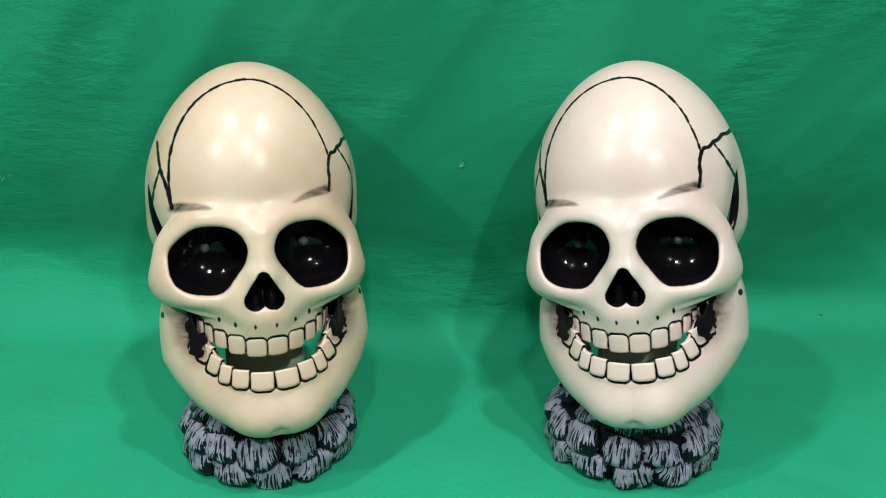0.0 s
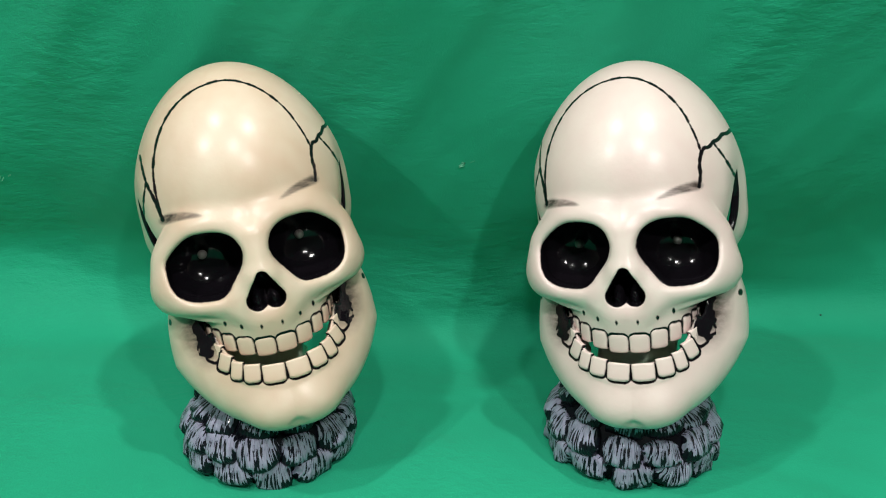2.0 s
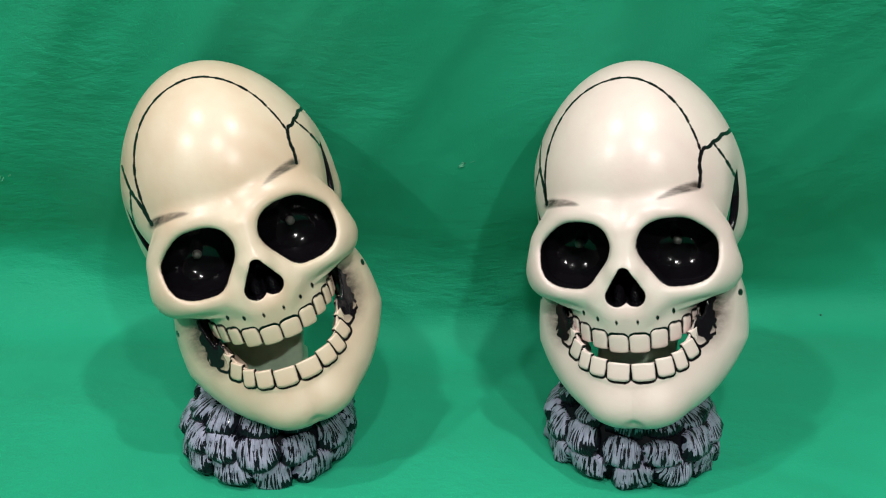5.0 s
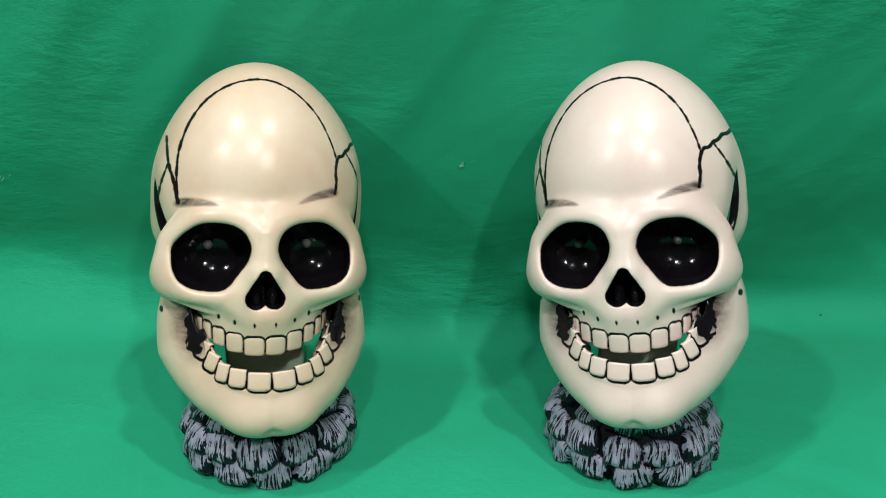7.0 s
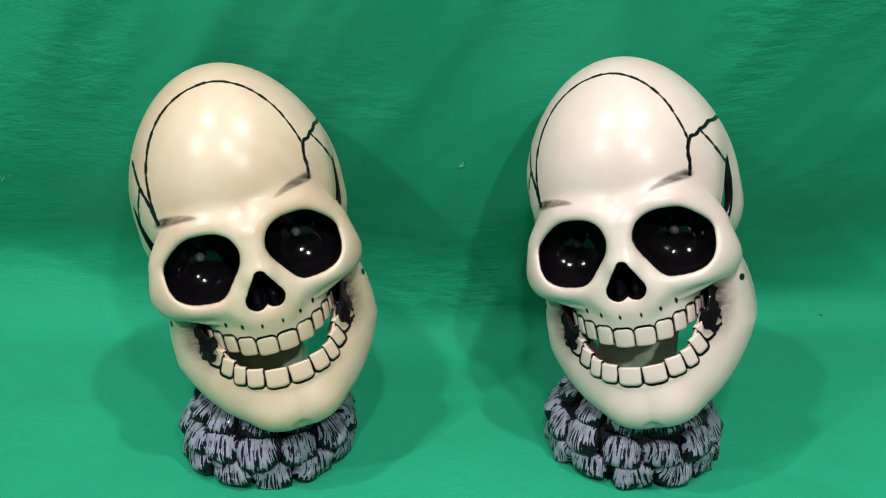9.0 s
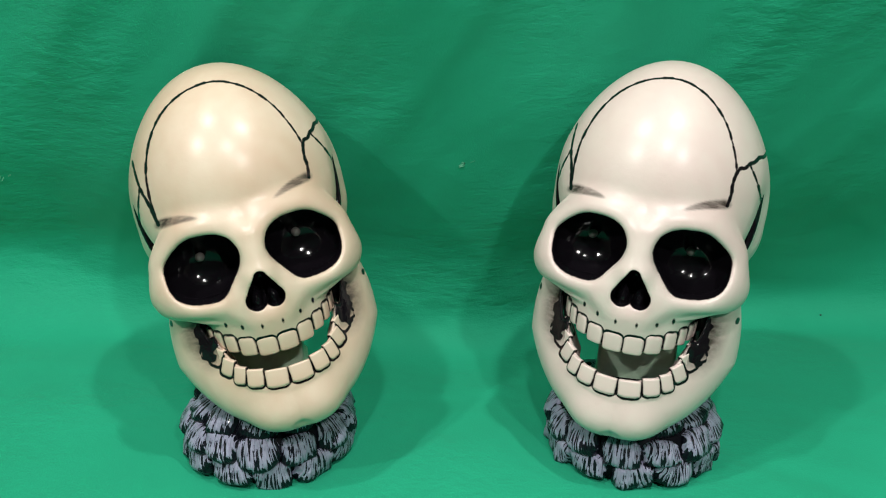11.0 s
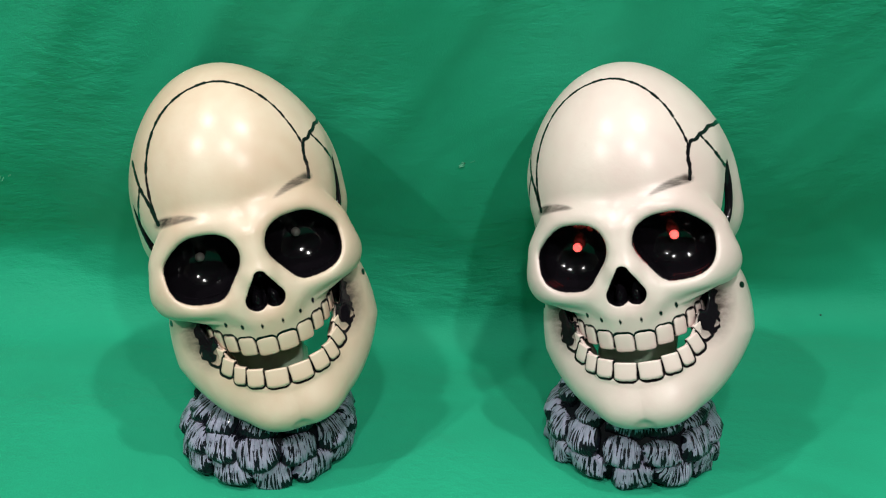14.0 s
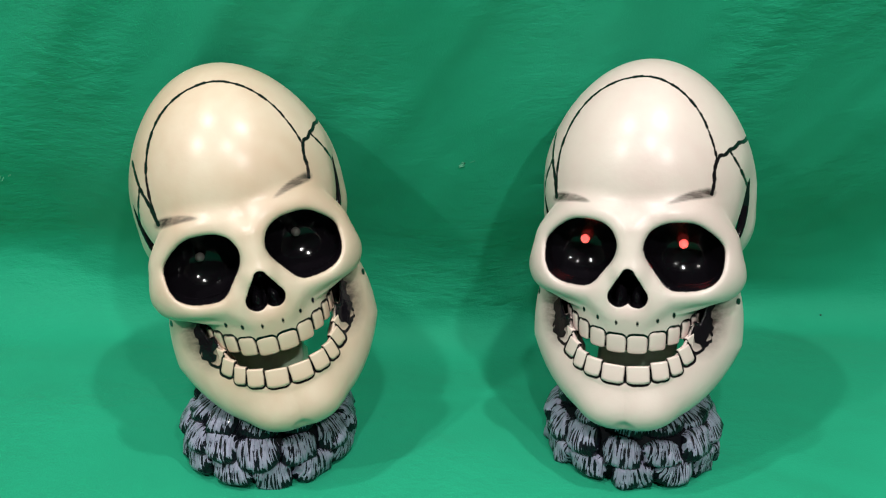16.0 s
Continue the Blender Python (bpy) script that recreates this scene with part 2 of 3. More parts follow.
def cranium(x, y, z):
    d = cranium_form(x, y, z)
    d = np.maximum(d, -np.maximum(d + 4.0, -socket_bowl(x, y, z, 4.0)))
    d = np.maximum(d, y - 42)
    d = np.maximum(d, -(z + 57 - 0.008 * x * x - 0.10 * (y + 45)))
    d = carve(d, np.maximum(slot_2d(y, z), 40 - np.abs(x)), 1.0)
    return d


ARCH = (33.8, 17.5, -28.0)  # half width, depth and middle (y) of the lower dental arch


def gum_line(x):
    """Height of the lower teeth's biting edge, rising towards the corners of the mouth."""
    a = np.minimum(np.abs(x), 34)
    return -69.9 + 0.0112 * a * a + 0.10 * np.maximum(a - 22.5, 0) ** 2


def jaw(x, y, z):
    """A broad curved plate with a V-shaped outline, hollow behind, and a horseshoe ridge that bears the teeth."""
    taper = 1 + 0.0055 * np.maximum(-60 - z, 0)
    a, e = np.abs(x * taper) / 60.5, np.abs(z + 50) / np.where(z < -50, 55.5, 59)
    outline = ((a ** 2.3 + e ** 2.3) ** (1 / 2.3) - 1) * 48
    ahead = (-47 + x * x / 112 + 0.0022 * (z + 78) ** 2 - y) * 0.85
    d = -merge(-outline, -ahead, 13)
    d = merge(d, egg(np.abs(x), y, z, (8, -33, -95), (12, 10, 8)), 12)
    d = carve(d, rod(x, y, z, (0, -55, -111), (0, -44, -105.5), 4.0, 2.4), 4)
    d = np.maximum(d, -(d + 6.0))
    mouth = gum_line(x) - 4 + 0.6 * np.maximum(np.abs(x) - 35.5, 0) ** 2
    d = carve(d, (mouth - z) * 0.6, 1.5)
    ridge = np.abs(np.sqrt((x / ARCH[0]) ** 2 + ((y - ARCH[2]) / ARCH[1]) ** 2) - 1) * 24 - 2.2
    ridge = np.maximum(np.maximum(ridge, y - ARCH[2] - 9), (gum_line(x) - 12 - z) * 0.7)
    ridge = carve(ridge, (gum_line(x) - 1.0 - z) * 0.65, 1.8)
    d = merge(d, ridge, 1.5)
    d = np.maximum(d, y - 30)
    return np.maximum(d, z + 24)


def face_y(f, x, z):
    """The y at which the form's front lies at (x, z)."""
    ys = np.linspace(-90, 60, 1501)
    d = f(np.float64(x), ys, np.float64(z))
    hit = np.nonzero(d < 0)[0]
    return ys[hit[0]] if len(hit) else 60.0


def outward(f, p):
    e = 0.4
    g = [float(f(*[np.float64(q + (e if i == k else 0)) for i, q in enumerate(p)]) - f(*[np.float64(q - (e if i == k else 0)) for i, q in enumerate(p)])) for k in range(3)]
    return Vector(g).normalized()


def tooth_row(f, height_at, widths, tall, lift, upright):
    """Places for teeth from the middle outwards on both sides: pose (millimetres), width, height."""
    out = []

    def spot(x):
        z = height_at(x, -45)
        for _ in range(6):
            y = face_y(f, x, z)
            z = height_at(x, y)
        return np.array((x, face_y(f, x, z), z))
    xs = np.arange(0, 52, 0.25)
    line = np.array([spot(x) for x in xs])
    run = np.concatenate([[0], np.cumsum(np.linalg.norm(np.diff(line, axis=0), axis=1))])
    at = 0.0
    for n, w in enumerate(widths):
        c = at + w / 2
        at += w
        if c > run[-2]:
            break
        p = np.array([np.interp(c, run, line[:, q]) for q in range(3)])
        normal = outward(f, p)
        step = np.array([np.interp(c + 1, run, line[:, q]) - np.interp(c - 1, run, line[:, q]) for q in range(3)])
        for side in (1, -1):
            m = Vector((side * normal.x, normal.y, normal.z * 0.4)).normalized()
            along = Vector((step[0], side * step[1], side * step[2])).normalized()
            along = (along - m * along.dot(m)).normalized()
            up = along.cross(-m)
            if up.z < 0:
                up, along = -up, -along
            slope = along.copy()
            up = (up * (1 - upright) + (Vector((0, 0, 1)) - m * m.z) * upright).normalized()
            along = m.cross(up) if m.cross(up).dot(slope) > 0 else up.cross(m)
            wide = max(4.0, w * abs(slope.dot(along)))
            turn = Matrix((along, -m, up)).transposed().to_4x4()
            place = Vector((side * p[0], p[1], p[2])) + m * lift
            out.append((Matrix.Translation(place) @ turn, wide, tall * (1 - 0.03 * n)))
    return out


def lower_row(widths, tall):
    """Places for the lower teeth along the horseshoe ridge, from the middle outwards on both sides."""
    g = np.linspace(0, math.pi / 2, 400)
    x, y = ARCH[0] * np.sin(g), ARCH[2] - ARCH[1] * np.cos(g)
    run = np.concatenate([[0], np.cumsum(np.hypot(np.diff(x), np.diff(y)))])
    out, at = [], 0.0
    for n, w in enumerate(widths):
        a, c, b = (float(np.interp(q, run, g)) for q in (at, at + w / 2, at + w))
        at += w
        ends = [Vector((ARCH[0] * math.sin(q), -ARCH[1] * math.cos(q), float(gum_line(ARCH[0] * math.sin(q))))) for q in (a, b)]
        for side in (1, -1):
            flip = Vector((side, 1, 1))
            m = (Vector((math.sin(c) / ARCH[0], -math.cos(c) / ARCH[1], 0)) * flip).normalized()
            along = ((ends[1] - ends[0]) * flip * side).normalized()
            up = m.cross(along)
            if up.z < 0:
                up = -up
            up = (up * 0.55 + Vector((0, 0, 0.45))).normalized()
            along = up.cross(m)
            along = along if along.x > 0 else -along
            place = Vector((ARCH[0] * math.sin(c) * side, ARCH[2] - ARCH[1] * math.cos(c), float(gum_line(ARCH[0] * math.sin(c))))) - up * (tall / 2) + m * (2.0 - 0.12 * n)
            wide = abs((ends[1] - ends[0]).dot(along * flip)) + 0.15 * n
            out.append((Matrix.Translation(place) @ Matrix((along, -m, up)).transposed().to_4x4(), wide, tall))
    return out


def rect(points, place, w, h, grow):
    q = (points - np.array(place.translation)) @ np.array(place.to_3x3())
    r = min(w, h) * 0.3
    a, b = np.abs(q[:, 0]) - w / 2 + r, np.abs(q[:, 2]) - h / 2 + r
    d = np.sqrt(np.maximum(a, 0) ** 2 + np.maximum(b, 0) ** 2) + np.minimum(np.maximum(a, b), 0) - r - grow
    return np.where(np.abs(q[:, 1]) < 8, d, 9)


def brushed(points, line, start, end):
    """Distance, seen from the front, to a brushed line whose half width runs from start to end."""
    pts = [np.array(p, float) for p in line]
    for _ in range(2):
        pts = [pts[0]] + [q for a, b in zip(pts, pts[1:]) for q in (a * 0.75 + b * 0.25, a * 0.25 + b * 0.75)] + [pts[-1]]
    best = np.full(len(points), 99.0)
    x, z = points[:, 0], points[:, 2]
    for n, ((ax, az), (bx, bz)) in enumerate(zip(pts, pts[1:])):
        u = np.clip(((x - ax) * (bx - ax) + (z - az) * (bz - az)) / ((bx - ax) ** 2 + (bz - az) ** 2), 0, 1)
        half = start + (end - start) * n / len(pts) + 0.16 * math.sin(n * 2.3)
        best = np.minimum(best, np.hypot(x - ax - u * (bx - ax), z - az - u * (bz - az)) - half)
    return np.where(points[:, 1] < 40, best, 9)


UPPER = tooth_row(cranium_form, lambda x, y: -53.6 + 0.0095 * x * x, (11.4, 10.4, 9.0, 7.8, 7.2, 6.8, 6.4, 6.0), 12.0, -0.1, 0.7)
LOWER = lower_row((12.2, 8.8, 5.8, 4.8, 4.4, 4.2), 10.6)

# brushed black lines of the skull's seams, as (x, z)
SEAM_MAIN = ((-44.6, 24), (-45.5, 36), (-43.8, 55), (-34, 76), (-18, 89), (2, 93.3), (18, 87), (31, 74), (38.5, 58), (41.5, 47.5))
SEAM_LEFT = ((-50.5, 60.6), (-49.6, 45), (-46.8, 37), (-44.6, 24))
SEAM_RIGHT = ((57, 60.5), (55, 57.5), (52.5, 57.5), (50, 53.5), (48, 53.5), (45.5, 49.5), (43, 50), (41.3, 46), (40.3, 40), (41, 36), (40, 29))
SIDE_LEFT = ((-49.6, 45), (-54.2, 34), (-57, 20))
SIDE_RIGHT = ((48, 52), (54, 43), (58.5, 33))


def cranium_mesh():
    points, quads = net(cranium, (-70, -66, -72), (70, 66, 114), 0.85)
    x, y, z = points.T
    ahead = y < front(x, z) + 40
    ink = np.where(ahead & (z < 25), socket_2d(x, z) - 0.7, 9)
    ink = np.minimum(ink, np.where((y < -20), nose_2d(x, z) - 0.5, 9))
    for place, w, h in UPPER:
        ink = np.minimum(ink, rect(points, place, w, h, 0.5))
    for line, start, end in ((SEAM_MAIN, 0.85, 0.5), (SEAM_LEFT, 0.7, 1.15), (SEAM_RIGHT, 1.05, 0.8), (SIDE_LEFT, 0.6, 0.9), (SIDE_RIGHT, 0.5, 0.8)):
        ink = np.minimum(ink, brushed(points, line, start, end))
    ink = np.minimum(ink, np.where(np.abs(x) > 40, slot_2d(y, z) - 1.3, 9))
    for place, w, h in UPPER:
        root = place @ Vector((0, 0, h * 0.5 + 6.0))
        ink = np.minimum(ink, np.hypot((x - root.x) / 0.95, (z - root.z) / 1.8) + np.where((y < 0) & (abs(root.x) < 27), 0, 9) - 0.9)
    smear = np.zeros(len(points))
    for cx, cz, tilt in ((-35, 24.5, -0.02), (30, 28.0, 0.26)):
        u, w = (x - cx), (z - cz - tilt * (x - cx) + 0.010 * (x - cx) ** 2)
        outer = np.clip(u * np.sign(cx) / 12, -1, 1)
        smear = np.maximum(smear, np.clip(1.5 - (u / 11.5) ** 4 - (w / (2.1 + 0.9 * outer)) ** 2, 0, 1) * (0.92 + 0.24 * outer) * (y < 0))
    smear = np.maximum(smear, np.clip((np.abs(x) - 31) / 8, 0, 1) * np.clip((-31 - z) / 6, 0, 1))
    # shade inside the hollow skull, painted as a half-strength darkening
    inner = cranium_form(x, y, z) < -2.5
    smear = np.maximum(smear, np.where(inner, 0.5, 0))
    return net_mesh("cranium", points, quads, {"ink": ink, "smear": smear})


def jaw_mesh():
    points, quads = net(jaw, (-68, -62, -116), (68, 36, -20), 0.85)
    x, y, z = points.T
    ink = np.full(len(points), 9.0)
    for place, w, h in LOWER:
        below = (points - np.array(place.translation)) @ np.array(place.to_3x3())[:, 2] - h * 0.5 + 2.2
        ink = np.minimum(ink, np.maximum(np.abs(rect(points, place, w, h, 0.2)) - 0.85, below))
    ink = np.minimum(ink, np.hypot((np.abs(x) - 57) / 1.0, (z + 34) / 1.6) - 1.2)
    ragged = 1.6 * np.sin(z * 0.53 + x * 0.4) + 1.2 * np.sin(z * 1.27 - x * 0.7) * np.sin(z * 0.31)
    ink = np.minimum(ink, (np.hypot((np.abs(x) - 38.5) / 5.4, (z + 43) / 15) - 1) * 5.4 + 0.5 * ragged + 9 * (y > 0))
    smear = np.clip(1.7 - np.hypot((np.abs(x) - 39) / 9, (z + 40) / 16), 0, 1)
    smear = np.maximum(smear, np.clip(1 - np.hypot(x / 7, (z + 104) / 3), 0, 0.8))
    inner = np.sqrt((x / ARCH[0]) ** 2 + ((y - ARCH[2]) / ARCH[1]) ** 2) < 0.96
    smear = np.where(inner, np.minimum(smear, 0.2), smear)
    return net_mesh("jaw", points, quads, {"ink": ink, "smear": smear})


def tooth_mesh(root, w, thick, h):
    """A block with a straight biting edge and a rounded root (root: 1 above, -1 below), its grooves painted black."""
    square = 5.5 if root > 0 else 12.0
    bm = bmesh.new()
    bmesh.ops.create_cube(bm, size=2)
    bmesh.ops.subdivide_edges(bm, edges=bm.edges[:], cuts=9, use_grid_fill=True)
    for v in bm.verts:
        p = v.co
        e = square - (square - 3.8) * max(0.0, p.z * root) ** 2
        n = (abs(p.x) ** e + abs(p.y) ** 4 + abs(p.z) ** e) ** (1 / e)
        v.co = p / max(n, 1e-6) * 0.5
        v.co.y += 0.22 * (abs(v.co.x) * 2) ** 3 + 0.12 * max(0, v.co.z * root) ** 2
    me = bpy.data.meshes.new("tooth")
    bm.to_mesh(me)
    bm.free()
    at = np.array([v.co[:] for v in me.vertices])
    e = square - (square - 3.8) * np.clip(at[:, 2] * root * 2, 0, 1) ** 2
    edge = 1 - ((np.abs(at[:, 0]) * 2) ** e + np.clip(at[:, 2] * root * 2, 0, 1) ** e) ** (1 / e)
    for key, values in (("ink", edge * max(w, 6.5) * 0.45 - 0.40), ("smear", np.clip(0.34 - edge * 1.6, 0, 1))):
        me.attributes.new(key, "FLOAT", "POINT").data.foreach_set("value", values.astype(np.float32))
    me.transform(Matrix.Diagonal((w * 0.001, thick * 0.001, h * 0.001, 1)))
    return me


def mm(m):
    return Matrix.Translation(m.translation * 0.001) @ m.to_3x3().to_4x4()


# ---- the cloth: one sheet over table and wall ----
def green_cloth():
    """Floor, a soft bend and an upright back, with shallow folds."""
    edge_y = 0.142
    s = np.concatenate([np.linspace(-1.4, -0.5, 20), np.linspace(-0.49, 0.75, 210), np.linspace(0.77, 1.7, 20)])
    u = np.concatenate([np.linspace(-1.2, -0.5, 14), np.linspace(-0.49, 0.49, 170), np.linspace(0.5, 1.2, 14)])

    def profile(length):
        line, at, last = [], Vector((0, edge_y - 0.4 * (length - 0.05), 0)), 0.0
        for a in s:
            if a <= 0:
                line.append((at + Vector((0, a, 0)), 0.0))
                continue
            f = min(1, a / length)
            over = a - length
            lean = radians(122) * f ** 1.2 if over < 0 else radians(122 - 14 * min(1, over / 0.12) - min(1, max(0, over - 0.12) / 0.2))
            at = at + Vector((0, math.cos(lean), math.sin(lean))) * (a - last)
            last = a
            line.append((at.copy(), lean))
        return line
    tight, loose = profile(0.055), profile(0.125)
    bm = bmesh.new()
    rows = []
    for a, (pa, ga), (pb, gb) in zip(s, tight, loose):
        k = min(1.0, max(0.0, (a + 0.06) / 0.18))
        row = []
        for x in u:
            ease = min(1.0, max(0.0, 0.15 + 6.0 * x * x - 1.1 * x + 0.7 * noise.noise((x * 5.0, 1.7, 0.0))))
            p, g = pa.lerp(pb, ease), ga + (gb - ga) * ease
            n = Vector((0, -math.sin(g), math.cos(g)))
            diag = x * 0.82 - a * 0.57
            across = x * 0.57 + a * 0.82
            fold = noise.noise((x * 3.1 + a * 1.4, a * 4.5, 0.3)) * 0.007
            fold += noise.noise((diag * 16, across * 4.0, 2.2)) * 0.0022 * max(0.0, min(1.0, (a - 0.12) / 0.1))
            fold += noise.noise((x * 9 + a * 6, a * 13, 4.1)) * 0.0016
            fold -= 0.0005 * math.exp(-((a - 0.075 - 0.01 * math.sin(x * 9)) / 0.004) ** 2)
            fold += 0.024 * math.exp(-((x + 0.06) / 0.075) ** 2 - ((a - 0.42) / 0.11) ** 2)
            flat = 0.0006 * noise.noise((x * 22 + a * 9, a * 30, 3.1)) + 0.0014 * noise.noise((x * 6, a * 9, 7.7)) - 0.0008 * math.exp(-((across + 0.03 * math.sin(x * 7)) / 0.006) ** 2)
            ripple = 0.0
            for q, (slant, pitch, deep) in enumerate(((0.62, 0.085, 0.0030), (0.75, 0.052, 0.0022), (0.4, 0.14, 0.0036))):
                v = (x - a * slant + 0.03 * noise.noise((x * 4, a * 4, 11.0 + q))) / pitch
                ripple += deep * (0.5 - abs(math.sin(math.pi * v)) ** 0.7) * max(0.0, noise.noise((x * 3.3, a * 3.0, 21.0 + 5 * q)) + 0.35)
            up = min(1.0, max(0.0, (a - 0.09) / 0.12))
            drift = Vector((0, (-0.026 * math.exp(-(x / 0.085) ** 2) + 0.045 * noise.noise((x * 2.9, 3.3, 0.0)) + 0.012 * noise.noise((x * 8.0, 9.3, 0.0))) * min(1, max(0, (a + 0.12) / 0.12)), 0))
            row.append(bm.verts.new(p + Vector((x, 0, 0)) + drift + n * (fold * k + ripple * up + flat * (1 - k))))
        rows.append(row)
    for a, b in zip(rows, rows[1:]):
        for i in range(len(u) - 1):
            bm.faces.new((a[i], a[i + 1], b[i + 1], b[i]))
    ob = part("backdrop", bm, CLOTH)
    return tagged(ob, "green cotton cloth hung behind and spread under the toys", "backdrop", kind="structure")


green_cloth()


def lint():
    """A dark speck and pale threads caught on the cloth."""
    bm = bmesh.new()
    bmesh.ops.create_icosphere(bm, subdivisions=2, radius=0.0009)
    for v in bm.verts:
        v.co.z *= 0.6
    speck = tagged(part("speck", bm, LINT_DARK), "tiny dark speck lying on the green cloth", "speck")
    speck.location = SPECK
    for spot, pieces in THREADS:
        thread = tagged(new("lint"), "pale fluff caught on the green cloth", "lint", "lint on the cloth")
        thread.location = spot
        rnd = random.Random(pieces)
        for k in range(pieces):
            bm = bmesh.new()
            bmesh.ops.create_cone(bm, segments=6, radius1=0.00035, radius2=0.0002, depth=rnd.uniform(0.002, 0.0045))
            piece = part("fibre", bm, LINT_PALE, thread)
            piece.matrix_local = pose(rnd.uniform(-0.005, 0.005), -0.0002, rnd.uniform(-0.003, 0.003), rnd.uniform(-12, 12), rnd.uniform(15, 80), 0)


SPECK = (0.3048, 0.1654, 0.0076)
THREADS = (((0.0174, 0.086, 0.1558), 5), ((-0.3255, 0.1503, 0.1282), 4))
lint()


def room():
    """Unseen plain walls, table level and ceiling, added to close the place and keep reflections dark."""
    for name, at, size, label in (("wall_back", (0, 1.05, 0.9), (3.6, 0.06, 1.9), "plain painted wall behind the cloth"), ("wall_front", (0, -2.3, 0.9), (3.6, 0.06, 1.9), "plain painted wall facing the cloth"),
                                  ("wall_west", (-1.83, -0.62, 0.9), (0.06, 3.4, 1.9), "plain painted side wall"), ("wall_east", (1.83, -0.62, 0.9), (0.06, 3.4, 1.9), "plain painted side wall"),
                                  ("table_level", (0, -0.62, -0.06), (3.7, 3.5, 0.06), "flat wooden surface under the cloth"), ("ceiling", (0, -0.62, 1.88), (3.7, 3.5, 0.06), "plain painted ceiling")):
        ob = part(name, rounded_box(*size, 0.004, 1), WALL, smooth=False)
        ob.location = at
        tagged(ob, label, "wall", kind="structure")


room()


# ---- the toys ----
def stone_mesh(seed):
    bm = bmesh.new()
    bmesh.ops.create_icosphere(bm, subdivisions=3, radius=1)
    for v in bm.verts:
        p = v.co.copy()
        n = (abs(p.x) ** 4 + abs(p.y) ** 4 + abs(p.z) ** 4) ** (1 / 4)
        p = p / n
        p.y = max(p.y, -0.4)
        p *= 1 + 0.26 * noise.noise(p * 1.1 + Vector((seed * 7.3, 0, 0))) + 0.04 * noise.noise(p * 4 + Vector((0, seed * 3.1, 0)))
        v.co = p
    me = bpy.data.meshes.new("stone")
    bm.to_mesh(me)
    bm.free()
    return me


def lathe(profile, seg=48, cap=True):
    bm = bmesh.new()
    rings = []
    for r, z in profile:
        rings.append([bm.verts.new((r * math.cos(2 * math.pi * i / seg), r * math.sin(2 * math.pi * i / seg), z)) for i in range(seg)])
    for a, b in zip(rings, rings[1:]):
        for i in range(seg):
            bm.faces.new((a[i], a[(i + 1) % seg], b[(i + 1) % seg], b[i]))
    if cap:
        bm.faces.new(rings[0][::-1])
        bm.faces.new(rings[-1])
    return bm


CRANIUM, JAW = cranium_mesh(), jaw_mesh()
UPPER_TEETH = [tooth_mesh(1, w * 1.02, 3.4, h * 0.97) for place, w, h in UPPER]
LOWER_TEETH = [tooth_mesh(-1, w * 1.06, 3.0, h * 0.97) for place, w, h in LOWER]
STONES = [stone_mesh(k) for k in range(5)]


